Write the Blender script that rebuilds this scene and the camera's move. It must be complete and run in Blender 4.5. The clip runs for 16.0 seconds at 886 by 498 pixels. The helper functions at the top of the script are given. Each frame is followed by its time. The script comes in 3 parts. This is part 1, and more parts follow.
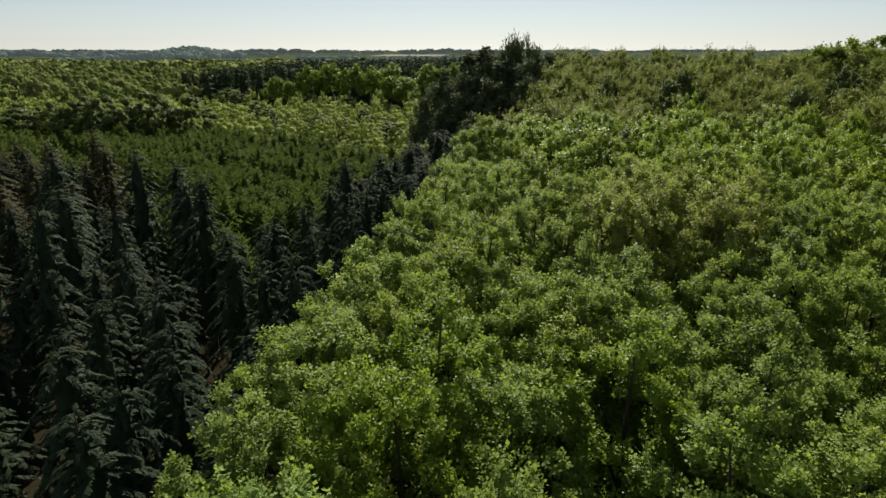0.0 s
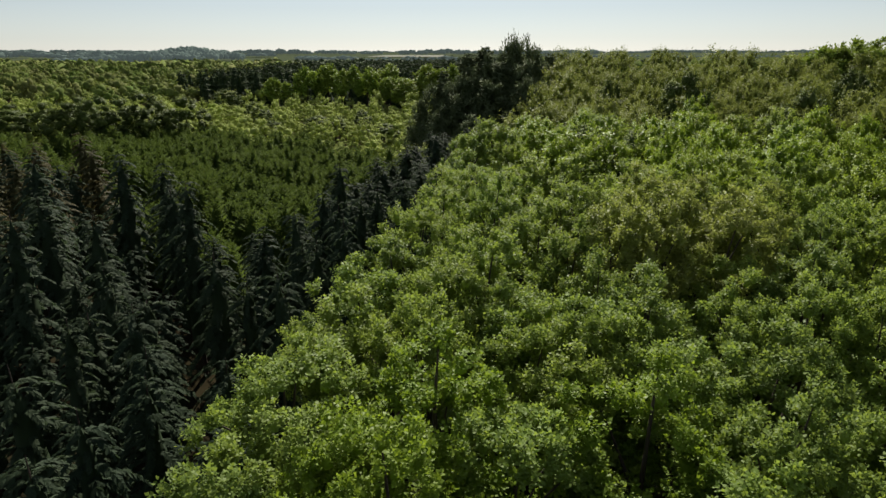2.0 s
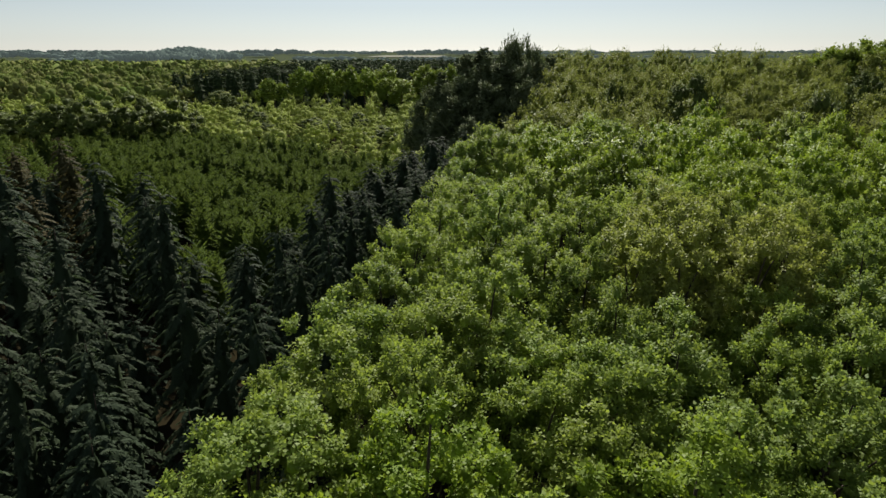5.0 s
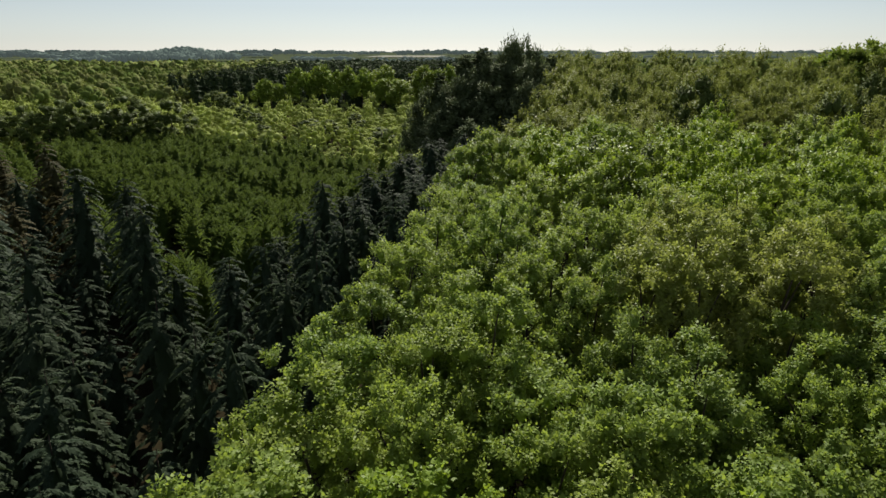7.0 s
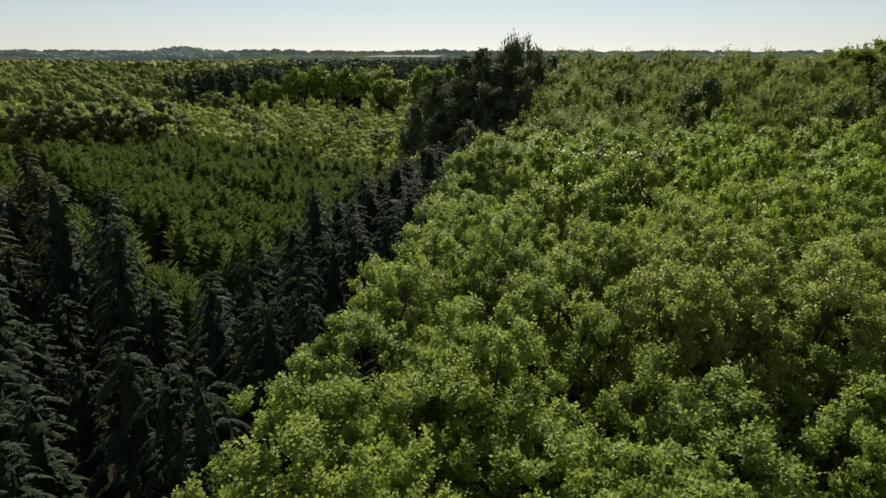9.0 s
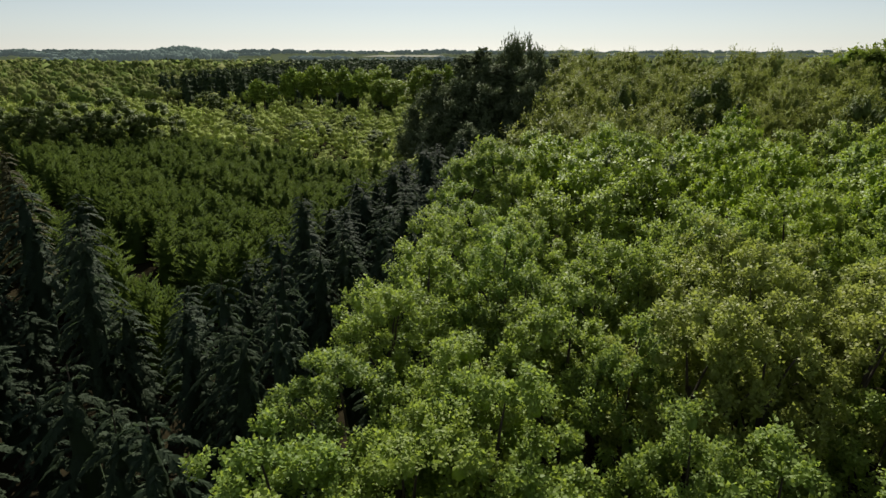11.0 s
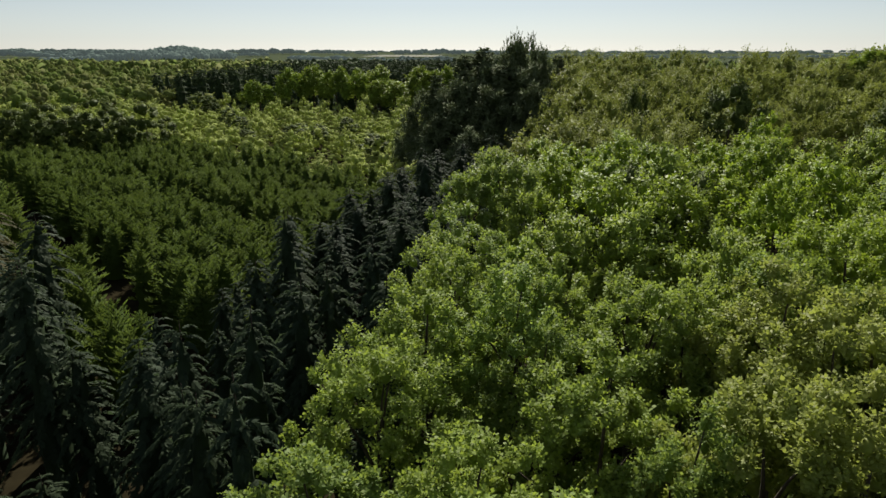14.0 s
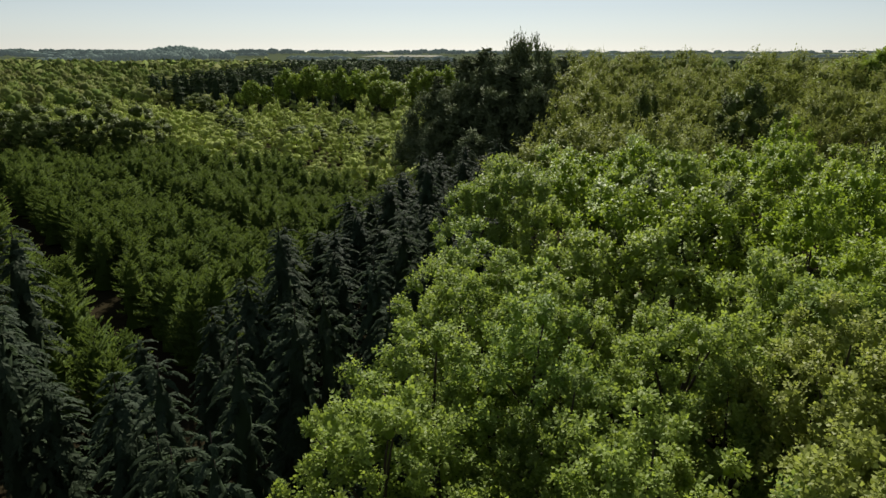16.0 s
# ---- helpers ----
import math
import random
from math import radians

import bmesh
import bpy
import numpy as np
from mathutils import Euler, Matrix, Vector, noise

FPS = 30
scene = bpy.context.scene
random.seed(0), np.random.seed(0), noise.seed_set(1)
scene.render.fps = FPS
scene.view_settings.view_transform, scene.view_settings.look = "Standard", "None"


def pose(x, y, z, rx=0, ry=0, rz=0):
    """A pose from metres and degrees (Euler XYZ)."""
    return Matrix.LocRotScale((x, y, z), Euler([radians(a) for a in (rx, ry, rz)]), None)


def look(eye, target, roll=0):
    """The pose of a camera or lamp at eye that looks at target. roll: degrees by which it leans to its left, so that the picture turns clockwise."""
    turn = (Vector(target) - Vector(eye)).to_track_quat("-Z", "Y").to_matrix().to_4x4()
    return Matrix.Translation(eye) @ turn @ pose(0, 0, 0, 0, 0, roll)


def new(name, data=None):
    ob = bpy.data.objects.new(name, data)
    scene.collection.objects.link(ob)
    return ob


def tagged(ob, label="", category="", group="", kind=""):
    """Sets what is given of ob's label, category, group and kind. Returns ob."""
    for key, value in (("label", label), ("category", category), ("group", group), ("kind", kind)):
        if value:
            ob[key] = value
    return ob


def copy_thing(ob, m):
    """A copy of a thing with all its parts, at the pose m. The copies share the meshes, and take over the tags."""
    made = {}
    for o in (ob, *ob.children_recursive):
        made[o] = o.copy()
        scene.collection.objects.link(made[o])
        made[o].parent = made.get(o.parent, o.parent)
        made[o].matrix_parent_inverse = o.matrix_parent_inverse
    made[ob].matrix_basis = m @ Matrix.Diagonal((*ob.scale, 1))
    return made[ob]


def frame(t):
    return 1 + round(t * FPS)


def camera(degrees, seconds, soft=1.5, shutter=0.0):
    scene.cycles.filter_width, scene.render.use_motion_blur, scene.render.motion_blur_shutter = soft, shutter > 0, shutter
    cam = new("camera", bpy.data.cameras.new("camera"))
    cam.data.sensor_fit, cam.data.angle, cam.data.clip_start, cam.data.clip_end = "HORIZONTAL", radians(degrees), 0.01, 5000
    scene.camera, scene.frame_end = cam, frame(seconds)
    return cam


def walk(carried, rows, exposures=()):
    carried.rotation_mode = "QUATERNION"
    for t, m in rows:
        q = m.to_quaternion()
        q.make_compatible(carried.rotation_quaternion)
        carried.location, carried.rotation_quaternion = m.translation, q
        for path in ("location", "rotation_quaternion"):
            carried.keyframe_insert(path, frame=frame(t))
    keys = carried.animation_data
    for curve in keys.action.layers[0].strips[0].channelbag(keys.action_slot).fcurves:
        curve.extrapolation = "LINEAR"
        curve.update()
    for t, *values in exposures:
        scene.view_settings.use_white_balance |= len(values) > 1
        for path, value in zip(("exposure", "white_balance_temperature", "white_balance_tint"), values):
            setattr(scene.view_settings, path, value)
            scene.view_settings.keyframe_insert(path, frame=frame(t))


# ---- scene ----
cam = camera(70.0, 16.0, soft=1.45)
PATH = [
    (0.0, pose(0.000, 0.000, 22.000, 72.686, 0.072, 6.246)),
    (1.0, pose(-0.090, 1.022, 22.000, 72.711, 0.069, 6.191)),
    (2.0, pose(-0.175, 2.040, 22.026, 72.732, 0.065, 6.139)),
    (3.0, pose(-0.247, 3.106, 22.058, 72.748, 0.059, 6.095)),
    (4.0, pose(-0.331, 4.212, 22.101, 72.748, 0.051, 6.045)),
    (6.5, pose(-0.567, 7.010, 22.161, 72.752, 0.029, 5.917)),
    (7.5, pose(-0.663, 8.210, 22.181, 72.754, 0.020, 5.870)),
    (8.5, pose(-0.745, 9.475, 22.192, 72.742, 0.008, 5.843)),
    (9.0, pose(-0.776, 10.154, 22.212, 72.738, -0.000, 5.834)),
    (11.5, pose(-0.972, 13.742, 22.171, 72.727, -0.057, 5.779)),
    (12.5, pose(-1.103, 15.270, 22.212, 72.726, -0.076, 5.760)),
    (13.5, pose(-1.297, 16.769, 22.245, 72.720, -0.072, 5.751)),
    (14.5, pose(-1.580, 18.160, 22.275, 72.716, -0.067, 5.725)),
    (15.5, pose(-1.889, 19.405, 22.305, 72.723, -0.065, 5.699)),
    (16.0, pose(-2.017, 20.000, 22.313, 72.725, -0.062, 5.681)),
]
walk(cam, PATH, [(0.0, 0.55), (16.0, 0.55)])

# ---- world, sun ----
SUN_EL, SUN_AZ = 37.0, 3.0          # degrees above the horizon; degrees to the left of +y
world = bpy.data.worlds.new("sky")
scene.world = world
world.use_nodes = True
wn = world.node_tree
sky = wn.nodes.new("ShaderNodeTexSky")
sky.sky_type = "NISHITA"
sky.sun_disc = False
sky.sun_elevation = radians(SUN_EL)
sky.sun_rotation = radians(-SUN_AZ)
sky.altitude = 100
sky.air_density, sky.dust_density, sky.ozone_density = 1.0, 0.1, 3.0
wn.nodes["Background"].inputs["Strength"].default_value = 0.052
pale = wn.nodes.new("ShaderNodeHueSaturation")      # thin high cloud takes most of the colour
pale.inputs["Saturation"].default_value = 0.45
wn.links.new(sky.outputs[0], pale.inputs["Color"])
veil = wn.nodes.new("ShaderNodeMix")                # and leaves a cool white
veil.data_type, veil.blend_type = "RGBA", "MULTIPLY"
veil.inputs[0].default_value = 1.0
veil.inputs[7].default_value = (0.96, 0.99, 1.02, 1)
wn.links.new(pale.outputs[0], veil.inputs[6])
wn.links.new(veil.outputs[2], wn.nodes["Background"].inputs["Color"])

sun_data = bpy.data.lights.new("sun", "SUN")
sun_data.energy, sun_data.angle, sun_data.color = 5.0, radians(0.6), (1.0, 0.94, 0.84)
sun_ob = new("sun", sun_data)
_e, _a = radians(SUN_EL), radians(SUN_AZ)
SUN_DIR = Vector((-math.sin(_a) * math.cos(_e), math.cos(_a) * math.cos(_e), math.sin(_e)))
sun_ob.matrix_world = look(SUN_DIR * 400, (0, 0, 0))


# ---- materials ----
def node_mat(name):
    m = bpy.data.materials.new(name)
    m.use_nodes = True
    nt = m.node_tree
    nt.nodes.clear()
    out = nt.nodes.new("ShaderNodeOutputMaterial")
    return m, nt, out


def mixed(nt, fac, a, b):
    """A colour mix of two colours or sockets."""
    n = nt.nodes.new("ShaderNodeMix")
    n.data_type = "RGBA"
    for i, v in ((0, fac), (6, a), (7, b)):
        if hasattr(v, "is_output"):
            nt.links.new(v, n.inputs[i])
        else:
            n.inputs[i].default_value = v if i == 0 else (*v, 1)
    return n.outputs[2]


def foliage(name, dark, light, alt, through_col, gloss=0.22, rough=0.5, trans=0.48, patch=0.25, by_tree=0.75, span=(0.4, 1.35)):
    """Leaves: each leaf its own shade, each tree its own tint, slow patches over the crown, light coming through."""
    m, nt, out = node_mat(name)
    geo = nt.nodes.new("ShaderNodeNewGeometry")
    info = nt.nodes.new("ShaderNodeObjectInfo")
    noise_n = nt.nodes.new("ShaderNodeTexNoise")
    noise_n.inputs["Scale"].default_value = patch
    noise_n.inputs["Detail"].default_value = 3
    nt.links.new(geo.outputs["Position"], noise_n.inputs["Vector"])
    leaf = mixed(nt, geo.outputs["Random Per Island"], dark, light)
    tree = nt.nodes.new("ShaderNodeMath")
    tree.operation = "MULTIPLY_ADD"
    nt.links.new(info.outputs["Random"], tree.inputs[0])
    tree.inputs[1].default_value = by_tree
    nt.links.new(noise_n.outputs[0], tree.inputs[2])
    ramp = nt.nodes.new("ShaderNodeMapRange")
    ramp.inputs[1].default_value, ramp.inputs[2].default_value = span
    nt.links.new(tree.outputs[0], ramp.inputs[0])
    col = mixed(nt, ramp.outputs[0], leaf, alt)
    p = nt.nodes.new("ShaderNodeBsdfPrincipled")
    p.inputs["Roughness"].default_value = rough
    p.inputs["Specular IOR Level"].default_value = gloss
    nt.links.new(col, p.inputs["Base Color"])
    t = nt.nodes.new("ShaderNodeBsdfTranslucent")
    tc = mixed(nt, 0.55, col, through_col)
    nt.links.new(tc, t.inputs["Color"])
    mx = nt.nodes.new("ShaderNodeMixShader")
    mx.inputs[0].default_value = trans
    nt.links.new(p.outputs[0], mx.inputs[1])
    nt.links.new(t.outputs[0], mx.inputs[2])
    nt.links.new(mx.outputs[0], out.inputs[0])
    return m


def haze_glow(mat, colour, strength):
    """A faint even glow standing in for distance haze, for the backdrop of ridges at the horizon alone."""
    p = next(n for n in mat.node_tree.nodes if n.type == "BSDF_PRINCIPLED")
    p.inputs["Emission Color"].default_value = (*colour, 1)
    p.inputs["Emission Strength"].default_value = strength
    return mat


def rough_mat(name, c1, c2, scale, bump=0.3, rough=0.9, stretch=(1, 1, 1), c3=None, scale3=0.02, far=None, spec=0.2):
    m, nt, out = node_mat(name)
    tc = nt.nodes.new("ShaderNodeNewGeometry")
    mp = nt.nodes.new("ShaderNodeMapping")
    mp.inputs["Scale"].default_value = stretch
    nt.links.new(tc.outputs["Position"], mp.inputs[0])
    n1 = nt.nodes.new("ShaderNodeTexNoise")
    n1.inputs["Scale"].default_value = scale
    n1.inputs["Detail"].default_value = 6
    nt.links.new(mp.outputs[0], n1.inputs["Vector"])
    col = mixed(nt, n1.outputs[0], c1, c2)
    if far:
        ln = nt.nodes.new("ShaderNodeVectorMath")
        ln.operation = "LENGTH"
        nt.links.new(tc.outputs["Position"], ln.inputs[0])
        away = nt.nodes.new("ShaderNodeMapRange")
        away.inputs[1].default_value, away.inputs[2].default_value = 350, 600
        nt.links.new(ln.outputs["Value"], away.inputs[0])
        col = mixed(nt, away.outputs[0], col, far)
    if c3 and not far:
        n2 = nt.nodes.new("ShaderNodeTexNoise")
        n2.inputs["Scale"].default_value = scale3
        n2.inputs["Detail"].default_value = 4
        nt.links.new(mp.outputs[0], n2.inputs["Vector"])
        rr = nt.nodes.new("ShaderNodeMapRange")
        rr.inputs[1].default_value, rr.inputs[2].default_value = 0.45, 0.6
        nt.links.new(n2.outputs[0], rr.inputs[0])
        col = mixed(nt, rr.outputs[0], col, c3)
    p = nt.nodes.new("ShaderNodeBsdfPrincipled")
    p.inputs["Roughness"].default_value = rough
    p.inputs["Specular IOR Level"].default_value = spec
    nt.links.new(col, p.inputs["Base Color"])
    b = nt.nodes.new("ShaderNodeBump")
    b.inputs["Strength"].default_value = bump
    b.inputs["Distance"].default_value = 0.05
    nt.links.new(n1.outputs[0], b.inputs["Height"])
    nt.links.new(b.outputs[0], p.inputs["Normal"])
    nt.links.new(p.outputs[0], out.inputs[0])
    return m


LEAF = foliage("maple_leaf", (0.0886, 0.153, 0.0257), (0.219, 0.316, 0.0802), (0.214, 0.268, 0.0526), (0.447, 0.568, 0.0624), gloss=0.09, rough=0.52, trans=0.38)
LEAF_COOL = foliage("dull_leaf", (0.0845, 0.139, 0.0265), (0.211, 0.281, 0.0732), (0.153, 0.211, 0.0465), (0.381, 0.484, 0.0592), gloss=0.08, rough=0.52, trans=0.36)
LEAF_BROWN = foliage("bronze_leaf", (0.16, 0.196, 0.0373), (0.264, 0.303, 0.0744), (0.234, 0.256, 0.0637), (0.479, 0.556, 0.0851), gloss=0.09, rough=0.5, trans=0.36)
LEAF_YELLOW = foliage("yellow_green_leaf", (0.108, 0.182, 0.0183), (0.18, 0.268, 0.0319), (0.196, 0.26, 0.0319), (0.394, 0.529, 0.0319), gloss=0.1, rough=0.5, trans=0.36)
LEAF_GREY = foliage("willow_leaf", (0.123, 0.157, 0.0382), (0.247, 0.267, 0.0795), (0.174, 0.206, 0.0437), (0.37, 0.423, 0.0715), gloss=0.02, trans=0.28)
LEAF_LIME = foliage("fresh_leaf", (0.106, 0.178, 0.022), (0.178, 0.259, 0.042), (0.19, 0.241, 0.046), (0.38, 0.494, 0.05), gloss=0.02, trans=0.22)
LEAF_OAK = foliage("oak_leaf", (0.0565, 0.0849, 0.0185), (0.11, 0.143, 0.0327), (0.0911, 0.122, 0.0285), (0.182, 0.243, 0.0285), gloss=0.06, rough=0.6, trans=0.12)
LEAF_ALDER = foliage("alder_leaf", (0.0521, 0.0784, 0.0199), (0.101, 0.132, 0.0352), (0.084, 0.112, 0.0306), (0.168, 0.224, 0.0306), gloss=0.03, rough=0.6, trans=0.12)
LEAF_SCRUB = foliage("scrub_leaf", (0.281, 0.35, 0.0762), (0.377, 0.428, 0.118), (0.265, 0.304, 0.09), (0.65, 0.781, 0.143), gloss=0.02, rough=0.65, trans=0.25, patch=0.16, by_tree=0.0, span=(0.35, 0.65))
LEAF_FAR = foliage("distant_leaf", (0.0984, 0.16, 0.0276), (0.137, 0.188, 0.0445), (0.164, 0.17, 0.0598), (0.262, 0.347, 0.046), gloss=0.01, rough=0.7, trans=0.22, patch=0.08, by_tree=0.0, span=(0.35, 0.65))
NEEDLE = foliage("spruce_needle", (0.0267, 0.043, 0.0253), (0.0463, 0.068, 0.0385), (0.0392, 0.0555, 0.0282), (0.115, 0.174, 0.0751), gloss=0.04, rough=0.65, trans=0.24)
NEEDLE_DUSK = foliage("pine_needle", (0.0898, 0.117, 0.0533), (0.149, 0.184, 0.0849), (0.125, 0.154, 0.0703), (0.151, 0.192, 0.0639), gloss=0.02, rough=0.7, trans=0.1)
NEEDLE_BROWN = foliage("dry_spruce_needle", (0.05, 0.046, 0.018), (0.1, 0.08, 0.03), (0.056, 0.062, 0.024), (0.17, 0.13, 0.045), gloss=0.05, rough=0.65, trans=0.26)
NEEDLE_YOUNG = foliage("young_spruce_needle", (0.0606, 0.0975, 0.023), (0.0863, 0.13, 0.0323), (0.0802, 0.113, 0.026), (0.167, 0.235, 0.0298), gloss=0.02, rough=0.6, trans=0.38)
NEEDLE_FAR = foliage("distant_needle", (0.0279, 0.0455, 0.021), (0.0527, 0.078, 0.035), (0.0465, 0.0683, 0.028), (0.0682, 0.0975, 0.035), gloss=0.02, rough=0.7, trans=0.18, patch=0.03)
# distance haze put into the leaves: paler, bluer colour and a faint glow
HAZE_WOOD = haze_glow(foliage("blue_green_haze", (0.116, 0.162, 0.135), (0.158, 0.208, 0.175), (0.138, 0.184, 0.157), (0.179, 0.231, 0.192), gloss=0.0, rough=0.8, trans=0.45, patch=0.01), (0.72, 0.88, 0.86), 0.085)
BARK = rough_mat("bark", (0.035, 0.027, 0.02), (0.09, 0.072, 0.054), 9.0, 0.6, 0.9, (1, 1, 0.25))
BARK_DARK = rough_mat("spruce_bark", (0.035, 0.026, 0.02), (0.09, 0.065, 0.05), 9.0, 0.6, 0.9, (1, 1, 0.3))
SOIL = rough_mat("forest_floor", (0.016, 0.013, 0.008), (0.035, 0.03, 0.016), 1.7, 0.5, 0.95, far=(0.068, 0.084, 0.05), spec=0.0)
MEADOW = rough_mat("meadow_grass", (0.06, 0.072, 0.045), (0.085, 0.094, 0.06), 0.05, 0.1, 0.9)
CROP = rough_mat("ripening_crop", (0.075, 0.082, 0.045), (0.1, 0.102, 0.056), 0.04, 0.1, 0.9)


# ---- heights of the ground ----
def ground_z(x, y):
    x, y = np.asarray(x, float), np.asarray(y, float)
    d = np.hypot(x, y)
    near = np.interp(y, [-50, 20, 60, 110, 160, 260], [0, 0, 1.6, 4.0, 4.0, 2.5]) * np.clip((x + 8) / 14, 0, 1)
    dell = np.interp(d, [40, 60, 130, 200], [0, 1.5, 2.0, 2.5]) * (1 - np.clip((x + 8) / 14, 0, 1))
    far = np.interp(d, [300, 800, 1500, 3000, 6000], [0, 3, 12, 19, 22])
    knoll = 10.5 * np.exp(-((x + 448) / 50) ** 2 - ((y - 880) / 60) ** 2)
    return near + dell + far + knoll + 0.25 * np.sin(x * 0.21 + 1) * np.cos(y * 0.17)


def gz(x, y):
    return float(ground_z(x, y))


# ---- mesh helpers ----
def fast_mesh(name, verts, tris, mat, normals=None):
    me = bpy.data.meshes.new(name)
    verts, tris = np.asarray(verts, np.float32), np.asarray(tris, np.int32)
    me.vertices.add(len(verts))
    me.vertices.foreach_set("co", verts.ravel())
    me.loops.add(tris.size)
    me.loops.foreach_set("vertex_index", tris.ravel())
    me.polygons.add(len(tris))
    me.polygons.foreach_set("loop_start", np.arange(0, tris.size, 3, dtype=np.int32))
    me.update(calc_edges=True)
    me.materials.append(mat)
    if normals is not None:
        me.normals_split_custom_set_from_vertices(normals)
    return me


def unit(v):
    return v / np.maximum(np.linalg.norm(v, axis=-1, keepdims=True), 1e-9)


def leaf_geo(base, axis, nrm, length, width, outward, blend=0.6):
    """Tapered leaf blades, one triangle each. Each turns its face to the outside of its bough, and shades with the bough's rounding."""
    axis = unit(axis)
    side = unit(np.cross(axis, nrm))
    L, W = np.reshape(length, (-1, 1)), np.reshape(width, (-1, 1))
    v = np.stack([base + side * W / 2, base + axis * L, base - side * W / 2], 1)
    outward = unit(outward)
    face = np.cross(v[:, 1] - v[:, 0], v[:, 2] - v[:, 0])
    back = (face * outward).sum(1) < 0
    v[back] = v[back][:, ::-1]
    face = unit(np.where(back[:, None], -face, face))
    soft = unit(outward * blend + face * (1 - blend))
    return v.reshape(-1, 3), np.arange(len(v) * 3).reshape(-1, 3), np.repeat(soft, 3, axis=0)


def blade_geo(base, axis, nrm, length, width, outward, blend=0.3, fold=0.14):
    """Leaf blades widest below the middle and folded a little along the rib, two triangles each."""
    axis = unit(axis)
    side = unit(np.cross(axis, nrm))
    L, W = np.reshape(length, (-1, 1)), np.reshape(width, (-1, 1))
    face = np.cross(side, axis)
    outward = unit(outward)
    flip = np.where((face * outward).sum(1, keepdims=True) < 0, -1.0, 1.0)
    face = face * flip
    mid = base + axis * L * 0.42 - face * W * fold
    v = np.stack([base, mid + side * flip * W / 2, base + axis * L, mid - side * flip * W / 2], 1)
    soft = unit(outward * blend + face * (1 - blend))
    f = np.array([(0, 1, 2), (0, 2, 3)])[None] + (np.arange(len(v)) * 4)[:, None, None]
    return v.reshape(-1, 3), f.reshape(-1, 3), np.repeat(soft, 4, axis=0)


def tube_geo(points, radii, sides=7):
    pts = np.asarray(points, float)
    t = unit(np.gradient(pts, axis=0))
    ref = np.where(np.abs(t[:, 2:3]) > 0.9, [[1.0, 0, 0]], [[0, 0, 1.0]])
    u = unit(np.cross(t, ref))
    w = np.cross(t, u)
    a = np.linspace(0, 2 * math.pi, sides, endpoint=False)
    ring = pts[:, None] + np.asarray(radii)[:, None, None] * (u[:, None] * np.cos(a)[:, None] + w[:, None] * np.sin(a)[:, None])
    f = []
    for k in range(len(pts) - 1):
        for s in range(sides):
            a0, a1 = k * sides + s, k * sides + (s + 1) % sides
            f += [(a0, a1, a1 + sides), (a0, a1 + sides, a0 + sides)]
    return ring.reshape(-1, 3), np.array(f)


def joined(parts):
    v, f, n = [], [], 0
    for a, b in parts:
        v.append(a)
        f.append(b + n)
        n += len(a)
    return np.concatenate(v), np.concatenate(f)


def random_dirs(rng, n, low=-1.0):
    z = rng.uniform(low, 1, n)
    a = rng.uniform(0, 2 * math.pi, n)
    r = np.sqrt(1 - z * z)
    return np.stack([r * np.cos(a), r * np.sin(a), z], 1)


def blobs(rng, c, r, out, elong, droop, cols, rows, face, flat=0.85, rough=0.22):
    """Uneven rounded masses of close foliage, one for each centre, drawn out along out and drooping at the tip."""
    T = [(0.0, 0.0, 1.0)]
    for i in range(1, rows):
        a = math.pi * i / rows
        T += [(math.sin(a) * math.cos(6.283 * (j + 0.5 * (i % 2)) / cols), math.sin(a) * math.sin(6.283 * (j + 0.5 * (i % 2)) / cols), math.cos(a)) for j in range(cols)]
    T = np.array(T + [(0.0, 0.0, -1.0)])
    m = len(T)
    tri = [(0, 1 + j, 1 + (j + 1) % cols) for j in range(cols)]
    for i in range(rows - 2):
        a = 1 + i * cols
        for j in range(cols):
            k = (j + 1) % cols
            tri += [(a + j, a + cols + j, a + cols + k), (a + j, a + cols + k, a + k)]
    a = 1 + (rows - 2) * cols
    tri += [(m - 1, a + (j + 1) % cols, a + j) for j in range(cols)]
    n = len(c)
    turn = rng.uniform(0, 6.283, n)
    ca, sa = np.cos(turn)[:, None], np.sin(turn)[:, None]
    D = np.stack([T[:, 0] * ca - T[:, 1] * sa, T[:, 0] * sa + T[:, 1] * ca, np.broadcast_to(T[:, 2], (n, m))], 2)
    along = (D * out[:, None]).sum(2, keepdims=True)
    q = D * rng.uniform(1 - rough, 1 + rough, (n, m, 1)) * [1, 1, flat] + out[:, None] * along * elong
    q[:, :, 2:] -= np.clip(along, 0, 1) ** 2 * droop
    v = c[:, None] + q * np.reshape(r, (-1, 1, 1))
    f = np.array(tri)[None] + (np.arange(n) * m)[:, None, None]
    return v.reshape(-1, 3), f.reshape(-1, 3), unit(D + face[:, None]).reshape(-1, 3)


# ---- kinds of trees ----
PATTERNS = []       # the first tree of each look

